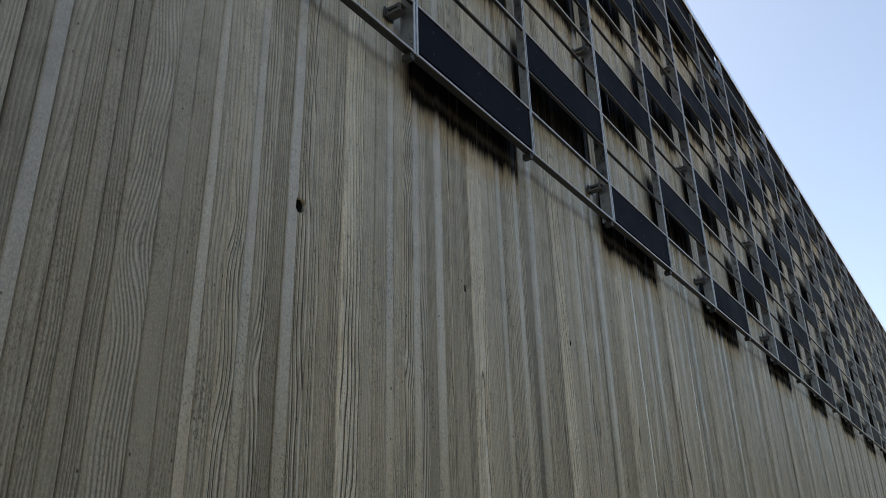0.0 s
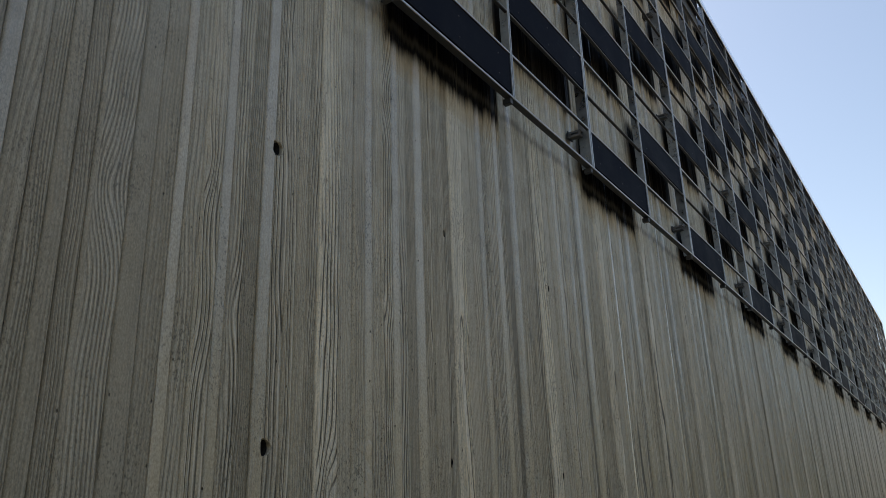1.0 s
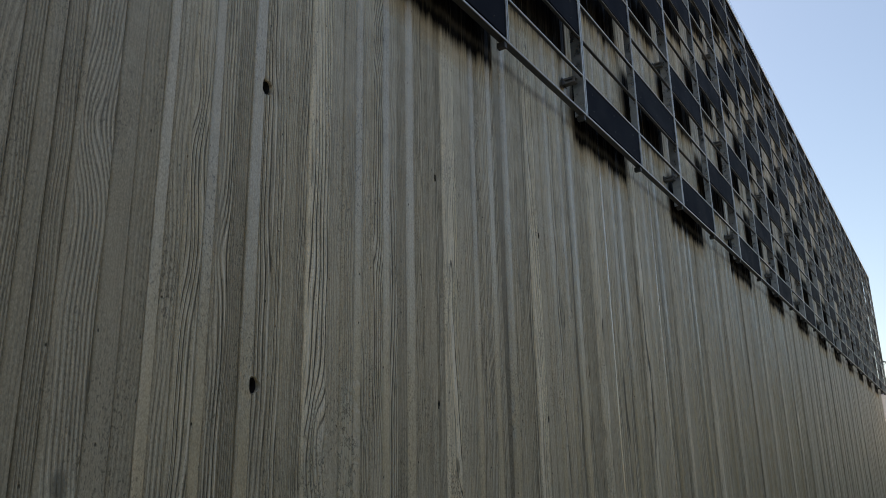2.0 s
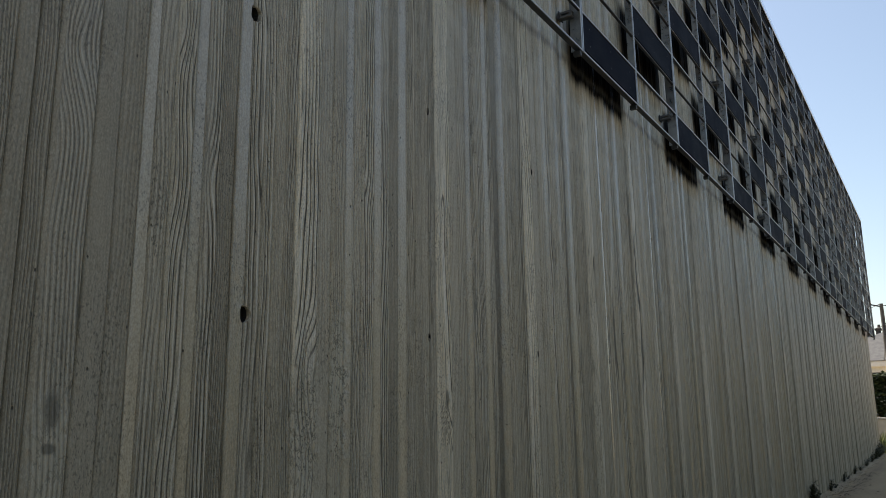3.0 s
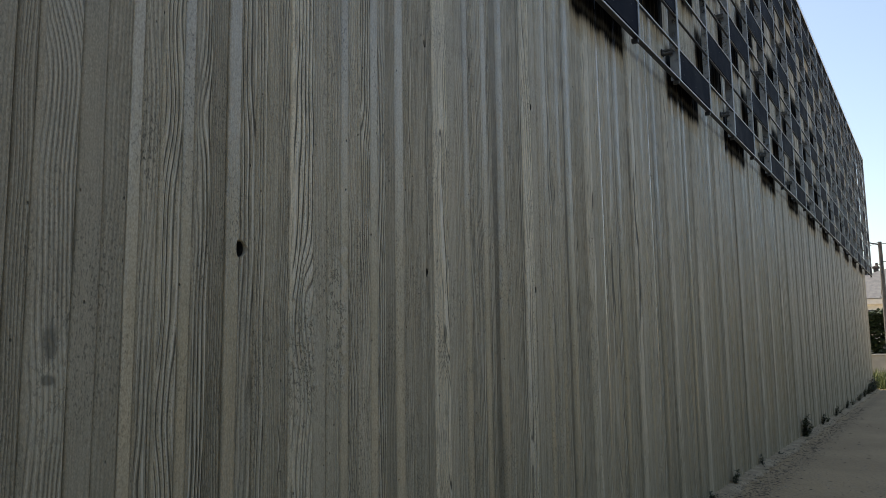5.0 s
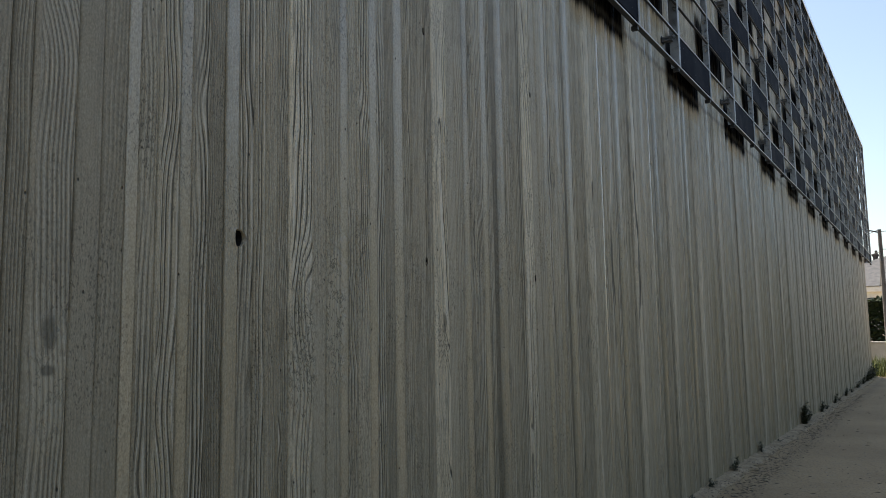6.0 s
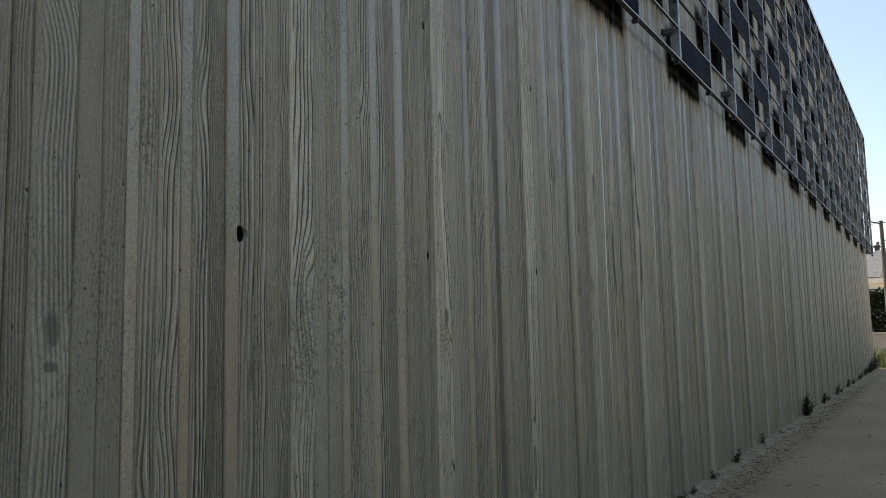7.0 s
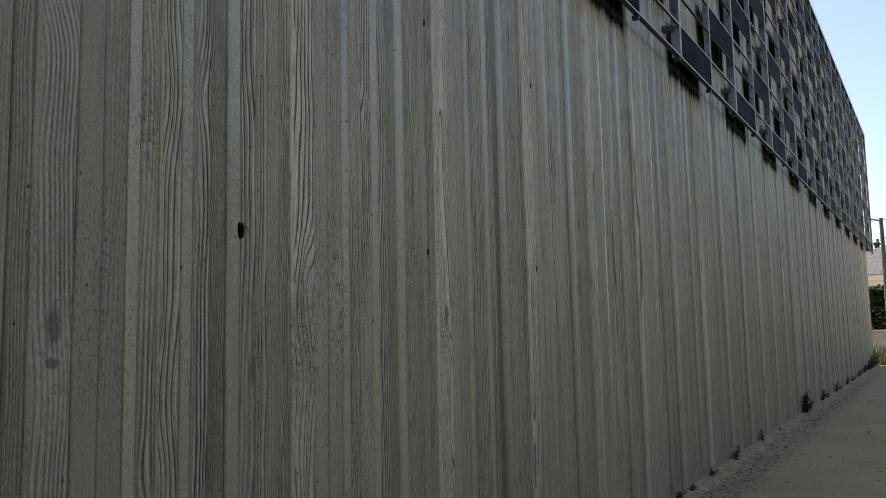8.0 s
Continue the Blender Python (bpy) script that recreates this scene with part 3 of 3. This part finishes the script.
# ---- the metal screen ----
def build_screen():
    screen = thing("facade_screen", (0, 0, 0), "galvanised metal grid with staggered dark blue panels fixed before the wall", "facade screen", kind="structure")
    xa, xb = X0 + N_FIRST * BAY, X0 + COLS * BAY
    top = Z0 + ROWS_UP * ROW
    # uprights: a deep fin with a front flange
    for wide in (True, False):
        bm = bmesh.new()
        half = 0.017 if wide else 0.010
        box(bm, (-0.004, -DEPTH + 0.004, 0.0), (0.004, -DEPTH + (0.085 if wide else 0.058), top - Z0), 0.001)
        me_fin = mesh_of("mullion", bm, STEEL)
        bm = bmesh.new()
        box(bm, (-half, -DEPTH - 0.004, -0.012), (-0.002, -DEPTH + 0.004, top - Z0 + 0.01), 0.0015)
        box(bm, (0.004, -DEPTH - 0.006, -0.012), (half + 0.002, -DEPTH + 0.004, top - Z0 + 0.01), 0.0015)
        me_face = mesh_of("flange", bm, RIM)
        for n in range(N_FIRST, COLS + 1):
            if (n % 2 == 0) == wide:
                ob = new("mullion", me_fin)
                ob.parent, ob.location = screen, (X0 + n * BAY, 0, Z0)
                fl = new("flange", me_face)
                fl.parent = ob
                tagged(fl, "pale metal front flange")
    # rails: a flat leg with a thin bright lip
    for k in range(ROWS_UP + 1):
        z = Z0 + k * ROW
        bm = bmesh.new()
        leg = 0.045 if k == 0 else 0.022
        box(bm, (xa, -DEPTH + 0.003, z - 0.007), (xb, -DEPTH + leg, z - 0.001), 0.001)
        rail = part("rail", bm, DARKSTEEL, screen, "dark steel angle rail")
        bm = bmesh.new()
        box(bm, (xa, -DEPTH - 0.003, z - 0.008), (xb, -DEPTH + 0.003, z + (0.004 if k % 2 or k == 0 else 0.0)), 0.001)
        part("lip", bm, RIM if k % 2 or k == 0 else MIDSTEEL, rail, "thin bright metal lip")
    # panels, staggered by two rows from bay to bay
    bm = bmesh.new()
    box(bm, (0.036, -DEPTH + 0.004, 0.026), (BAY - 0.012, -DEPTH + 0.022, ROW - 0.012), 0.002)
    me_panel = mesh_of("panel", bm, PANEL)
    bm = bmesh.new()
    bmesh.ops.create_cone(bm, cap_ends=True, segments=8, radius1=0.006, radius2=0.004, depth=0.005, matrix=pose(0, -DEPTH + 0.003, 0, 90))
    me_screw = mesh_of("screw", bm, DARKSTEEL)
    for n in range(N_FIRST, COLS):
        for k in range(0 if n % 2 == 0 else 2, ROWS_UP, 4):
            ob = new("panel", me_panel)
            ob.parent, ob.location = screen, (X0 + n * BAY, 0, Z0 + k * ROW)
            if -1 < n < 10:
                for x in (0.16, BAY * 0.5, BAY - 0.16):
                    for z in (0.09, ROW - 0.08):
                        sc = new("screw", me_screw)
                        sc.parent, sc.location = ob, (x, 0, z)
    # arms that hold the screen off the wall
    bm = bmesh.new()
    for lo, hi in (((-DEPTH + 0.048, 0.0), (0.0, 0.016)), ((-DEPTH + 0.048, 0.029), (0.0, 0.045)), ((-DEPTH + 0.048, 0.016), (-0.092, 0.029)), ((-0.034, 0.016), (0.0, 0.029))):
        box(bm, (-0.060, lo[0], lo[1]), (-0.054, hi[0], hi[1]), 0.0008)
    box(bm, (-0.054, -DEPTH + 0.048, 0.039), (-0.006, 0.0, 0.045), 0.001)
    box(bm, (-0.054, -DEPTH + 0.048, 0.0), (-0.006, 0.0, 0.006), 0.001)
    me_arm = mesh_of("bracket", bm, MIDSTEEL)
    bm = bmesh.new()
    box(bm, (-0.074, -0.024, -0.008), (0.004, -0.015, 0.053), 0.002)
    bmesh.ops.create_cone(bm, cap_ends=True, segments=6, radius1=0.011, radius2=0.011, depth=0.012, matrix=pose(-0.03, -0.028, 0.022, 90))
    me_plate = mesh_of("base_plate", bm, DARKSTEEL)
    for n in range(N_FIRST, COLS):
        for k in range(0 if n % 2 == 0 else 2, ROWS_UP, 4):
            if n % 2 == 0:
                ob = new("bracket", me_arm)
                ob.parent, ob.location = screen, (X0 + n * BAY, 0, Z0 + k * ROW + 0.255)
                pl = new("base_plate", me_plate)
                pl.parent = ob
    # dark sheets that close the top row and most of the cells under it
    for n in range(N_FIRST, COLS):
        x = X0 + n * BAY
        bm = bmesh.new()
        box(bm, (x + 0.006, -DEPTH + 0.026, top - ROW + 0.004), (x + BAY * (0.88 if n % 2 else 0.995), -DEPTH + 0.034, top - 0.01), 0.001)
        part("fascia_sheet", bm, PANEL, screen, "dark closing sheet of the top row")
        if n % 2:
            bm = bmesh.new()
            box(bm, (x + 0.006, -DEPTH + 0.050, top - 1.75 * ROW), (x + BAY * 0.84, -DEPTH + 0.056, top - 0.6 * ROW), 0.001)
            part("closing_sheet", bm, FLASH, screen, "black closing sheet behind an open cell")
    # small cleats under the foot rail
    bm = bmesh.new()
    box(bm, (-0.032, -DEPTH + 0.006, -0.045), (0.0, -DEPTH + 0.06, -0.008), 0.002)
    me_cleat = mesh_of("cleat", bm, DARKSTEEL)
    for n in range(N_FIRST, COLS + 1):
        ob = new("cleat", me_cleat)
        ob.parent, ob.location = screen, (X0 + n * BAY, 0, Z0)
    for n in range(N_FIRST, COLS, 2):
        bm = bmesh.new()
        box(bm, (X0 + n * BAY + 0.004, -DEPTH - 0.022, top - 0.045), (X0 + min(n + 2, COLS) * BAY - 0.004, -DEPTH - 0.010, top + 0.048), 0.003)
        box(bm, (X0 + n * BAY + 0.004, -DEPTH - 0.008, top + 0.036), (X0 + min(n + 2, COLS) * BAY - 0.004, -DEPTH + 0.045, top + 0.046), 0.003)
        part("top_capping", bm, CAP, screen, "pale metal top capping length")


build_screen()


# ---- weeds and litter along the foot of the wall ----
def leaf(bm, at, heading, rise, length, width):
    """One pointed leaf, bent in the middle."""
    d = Vector((math.cos(heading) * math.cos(rise), math.sin(heading) * math.cos(rise), math.sin(rise)))
    s = d.cross(Vector((0, 0, 1)))
    s = s.normalized() * width if s.length > 1e-4 else Vector((width, 0, 0))
    a, tip = Vector(at), Vector(at) + d * length - Vector((0, 0, length * 0.18))
    mid = a + d * length * 0.5
    v = [bm.verts.new(p) for p in (a, mid + s, tip, mid - s, mid + Vector((0, 0, 0.12 * width)))]
    for q in ((0, 1, 4), (1, 2, 4), (2, 3, 4), (3, 0, 4)):
        bm.faces.new([v[i] for i in q])


def weed(x, y, height, spread, stems, seed):
    rng = random.Random(seed)
    root = thing("weed", (x, y, 0), "dark green weed growing at the foot of the concrete wall", "weed", "weeds along the wall")
    stem_bm, leaf_bm = bmesh.new(), bmesh.new()
    for _ in range(stems):
        a = rng.uniform(math.pi * 0.95, math.pi * 2.05)
        h = height * rng.uniform(0.55, 1.0)
        p = Vector((rng.uniform(-1, 1) * spread * 0.3, rng.uniform(-0.6, 0.0) * spread * 0.3, -0.01))
        lean = Vector((math.cos(a), math.sin(a), 0)) * spread * rng.uniform(0.2, 0.8)
        for i in range(5):
            q = p + Vector((0, 0, h / 5)) + lean * (0.2 * (i + 1) / 3)
            tube(stem_bm, p, q, 0.0035 - 0.0005 * i, 0.003 - 0.0005 * i, 5)
            for _ in range(4):
                f = rng.random()
                leaf(leaf_bm, p.lerp(q, f), rng.uniform(0, 6.28), rng.uniform(-0.2, 1.0), height * rng.uniform(0.12, 0.26) + 0.015, height * 0.035 + 0.004)
            p = q
    part("stem", stem_bm, WEED, root)
    part("foliage", leaf_bm, WEED, root)


for i, (x, h, s, c) in enumerate(((4.95, 0.13, 0.09, 6), (5.30, 0.10, 0.12, 7), (6.08, 0.13, 0.05, 4), (6.25, 0.07, 0.08, 4), (7.16, 0.19, 0.07, 5), (7.38, 0.06, 0.07, 3),
                                  (8.70, 0.16, 0.06, 4), (9.9, 0.07, 0.10, 5), (10.5, 0.06, 0.12, 4), (12.38, 0.40, 0.14, 14), (12.85, 0.22, 0.10, 6), (14.7, 0.24, 0.13, 7),
                                  (15.3, 0.16, 0.15, 6), (16.9, 0.26, 0.12, 6), (17.6, 0.14, 0.12, 5), (19.2, 0.22, 0.18, 8), (20.4, 0.18, 0.2, 7),
                                  (22.3, 0.25, 0.2, 8), (24.2, 0.28, 0.22, 9), (25.8, 0.40, 0.2, 10), (26.9, 0.45, 0.24, 12), (28.0, 0.5, 0.28, 14))):
    weed(x, -0.045, h, s, c, 40 + i)


def scatter(name, label, category, material, count, seed, maker):
    rng = random.Random(seed)
    bm = bmesh.new()
    for _ in range(count):
        maker(bm, rng)
    ob = new(name, mesh_of(name, bm, material))
    tagged(ob, label, category, kind="stuff")


def stone(bm, rng):
    x = 4.0 + 14.0 * rng.random() ** 1.5
    y = -0.03 - 0.24 * rng.random() ** 1.2
    r = rng.uniform(0.003, 0.011)
    bmesh.ops.create_icosphere(bm, subdivisions=1, radius=r, matrix=Matrix.LocRotScale((x, y, 0.03 + r * 0.35), Euler((rng.random() * 6, rng.random() * 6, 0)), (1, rng.uniform(0.6, 1), 0.7)))


def chip(bm, rng):
    x = 4.0 + 16.0 * rng.random() ** 1.4
    y = -0.30 + rng.gauss(0, 0.10) if rng.random() < 0.75 else -0.3 - 1.8 * rng.random()
    a, l, w = rng.uniform(0, 6.28), 0.006 + 0.035 * rng.random() ** 3, rng.uniform(0.002, 0.007)
    d, s = Vector((math.cos(a), math.sin(a), 0)), Vector((-math.sin(a), math.cos(a), 0))
    p = Vector((x, min(y, -0.05), 0.036 if y > -0.2 else 0.016))
    v = [bm.verts.new(q) for q in (p - d * l, p + s * w + Vector((0, 0, 0.006)), p + d * l, p - s * w)]
    bm.faces.new(v[:3]), bm.faces.new((v[0], v[2], v[3]))


scatter("gravel", "pale loose gravel along the wall foot", "gravel", PEBBLE, 600, 3, stone)
scatter("leaf_litter", "dry brown leaf litter and twigs on tarmac", "litter", TWIG, 2200, 4, chip)


# ---- beyond the end of the wall ----
def grass_blades(bm, rng):
    x, y = rng.uniform(29.3, 33.2), rng.uniform(-0.75, 2.0)
    h = rng.uniform(0.25, 0.75) * (1.0 if y > -0.4 else 0.6)
    a, b = rng.uniform(0, 6.28), rng.uniform(0.05, 0.22)
    w = Vector((math.cos(a + 1.57), math.sin(a + 1.57), 0)) * rng.uniform(0.006, 0.014)
    p, d = Vector((x, y, -0.01)), Vector((math.cos(a), math.sin(a), 0)) * b
    v = [bm.verts.new(q) for q in (p - w, p + w, p + d * 0.4 + w * 0.7 + Vector((0, 0, h * 0.6)), p + d * 0.4 - w * 0.7 + Vector((0, 0, h * 0.6)), p + d + Vector((0, 0, h)))]
    bm.faces.new((v[0], v[1], v[2], v[3])), bm.faces.new((v[3], v[2], v[4]))


scatter("grass", "tall sunlit yellow-green grass past the wall end", "grass", DRYGRASS, 3500, 8, grass_blades)


def build_low_wall():
    t = thing("low_wall", (34.0, 0, 0), "low pale cement garden wall", "garden wall", kind="structure")
    bm = bmesh.new()
    box(bm, (-0.1, -9, -0.2), (0.1, 12, 1.10), 0.01)
    part("wall_body", bm, LOWWALL, t)
    bm = bmesh.new()
    box(bm, (-0.14, -9, 1.104), (0.14, 12, 1.17), 0.012)
    part("coping", bm, LOWWALL, t)


build_low_wall()


def build_hedge():
    t = thing("hedge", (37.0, 0, 0), "dense dark green clipped hedge behind a low wall", "hedge")
    rng = random.Random(21)
    for y in range(-3, 6):
        bm = bmesh.new()
        tube(bm, (rng.uniform(-0.2, 0.2), y + rng.uniform(-0.3, 0.3), -0.05), (rng.uniform(-0.3, 0.3), y + rng.uniform(-0.3, 0.3), 2.3), 0.05, 0.015, 6)
        part("trunk", bm, POLE, t)
    bm = bmesh.new()
    for _ in range(26000):
        y = rng.uniform(-3, 5)
        h = 3.0 + 0.25 * noise.noise((y * 1.3, 0, 4))
        z = 0.25 + (h - 0.25) * rng.random() ** 0.8
        x = rng.uniform(-0.55, 0.55) * (1 - 0.3 * (z / h) ** 3)
        leaf(bm, (x, y, z), rng.uniform(0, 6.28), rng.uniform(-0.5, 1.2), rng.uniform(0.12, 0.24), 0.075)
    part("foliage", bm, HEDGELEAF, t)


build_hedge()


def build_house():
    t = thing("house", (60, 0, 0), "white rendered house with a pale grey hipped roof", "house")
    bm = bmesh.new()
    box(bm, (0, -7, -0.2), (9, 7, 4.3))
    wall = part("wall", bm, RENDERWALL, t)
    bm = bmesh.new()
    box(bm, (-0.45, -7.45, 4.30), (9.45, 7.45, 4.72), 0.05)
    part("eaves", bm, RENDERWALL, t, "white moulded eaves cornice")
    bm = bmesh.new()
    lo = [bm.verts.new(p) for p in ((-0.55, -7.55, 4.73), (9.55, -7.55, 4.73), (9.55, 7.55, 4.73), (-0.55, 7.55, 4.73))]
    hi = [bm.verts.new(p) for p in ((4.5, -5.0, 7.5), (4.5, -0.4, 7.5))]
    for q in ((lo[0], lo[1], hi[0]), (lo[1], lo[2], hi[1], hi[0]), (lo[2], lo[3], hi[1]), (lo[3], lo[0], hi[0], hi[1]), (lo[3], lo[2], lo[1], lo[0])):
        bm.faces.new(q)
    roof = part("roof", bm, SLATE, t, "pale grey slate hipped roof")
    for x, y, half, high in ((3.0, 2.35, 0.36, 6.95), (4.6, 1.55, 0.16, 7.35)):
        bm = bmesh.new()
        box(bm, (x, y - half, 5.4), (x + 0.6, y + half, high - 0.15), 0.03)
        box(bm, (x - 0.07, y - half - 0.07, high - 0.145), (x + 0.67, y + half + 0.07, high), 0.02)
        tube(bm, (x + 0.3, y - half * 0.4, high - 0.02), (x + 0.3, y - half * 0.4, high + 0.28), 0.11, 0.09, 8)
        part("chimney", bm, BRICKRED, roof, "dark brick chimney")
    for y in (-5.2, -2.8, -0.4, 2.0, 4.4):
        bm = bmesh.new()
        box(bm, (-0.05, y - 0.5, 2.6), (-0.01, y + 0.5, 3.95))
        w = part("window", bm, PANE, t)
        bm = bmesh.new()
        for a, b in (((-0.09, y - 0.57, 2.53), (-0.01, y - 0.5, 4.02)), ((-0.09, y + 0.5, 2.53), (-0.01, y + 0.57, 4.02)), ((-0.09, y - 0.5, 3.95), (-0.01, y + 0.5, 4.02)), ((-0.12, y - 0.6, 2.5), (-0.01, y + 0.6, 2.58)), ((-0.08, y - 0.03, 2.58), (-0.052, y + 0.03, 3.95))):
            box(bm, a, b, 0.005)
        part("window_frame", bm, RENDERWALL, w)


build_house()


def build_pole():
    t = thing("street_lamp", (36.0, -0.22, 0), "weathered utility pole carrying a street lamp arm", "street lamp")
    bm = bmesh.new()
    tube(bm, (0, 0, -0.2), (0, 0, 5.85), 0.11, 0.075, 10)
    part("pole", bm, POLE, t)
    bm = bmesh.new()
    tube(bm, (0, 0, 5.72), (-0.1, 0.42, 5.84), 0.03, 0.025, 8)
    arm = part("arm", bm, DARKSTEEL, t)
    bm = bmesh.new()
    box(bm, (-0.2, 0.36, 5.74), (0.02, 0.62, 5.85), 0.03)
    part("lamp_head", bm, DARKSTEEL, t)
    for z in (4.5, 4.72, 4.95):
        bm = bmesh.new()
        tube(bm, (-0.12, 0, z), (-0.12, 0, z + 0.12), 0.05, 0.04, 8)
        part("insulator", bm, DARKSTEEL, t)


build_pole()


def wire(a, b, sag):
    bm = bmesh.new()
    pts = []
    for i in range(13):
        f = i / 12
        p = Vector(a).lerp(Vector(b), f)
        pts.append(p - Vector((0, 0, sag * 4 * f * (1 - f))))
    for p, q in zip(pts, pts[1:]):
        tube(bm, p, q, 0.014, 0.014, 5)
    ob = new("overhead_cable", mesh_of("overhead_cable", bm, CABLE))
    tagged(ob, "thin black overhead cable from the utility pole", "cable", "overhead cables")


wire((35.9, -0.2, 5.75), (33.0, -14.0, 6.6), 0.3)
wire((35.9, -0.2, 4.9), (62.0, 9.0, 6.3), 0.4)
wire((35.9, -0.2, 5.0), (33.0, -14.0, 5.4), 0.3)
wire((60.5, 4.0, 8.0), (36.0, -0.2, 5.85), 0.15)
wire((35.9, -0.2, 4.6), (60.0, 1.2, 4.9), 0.5)
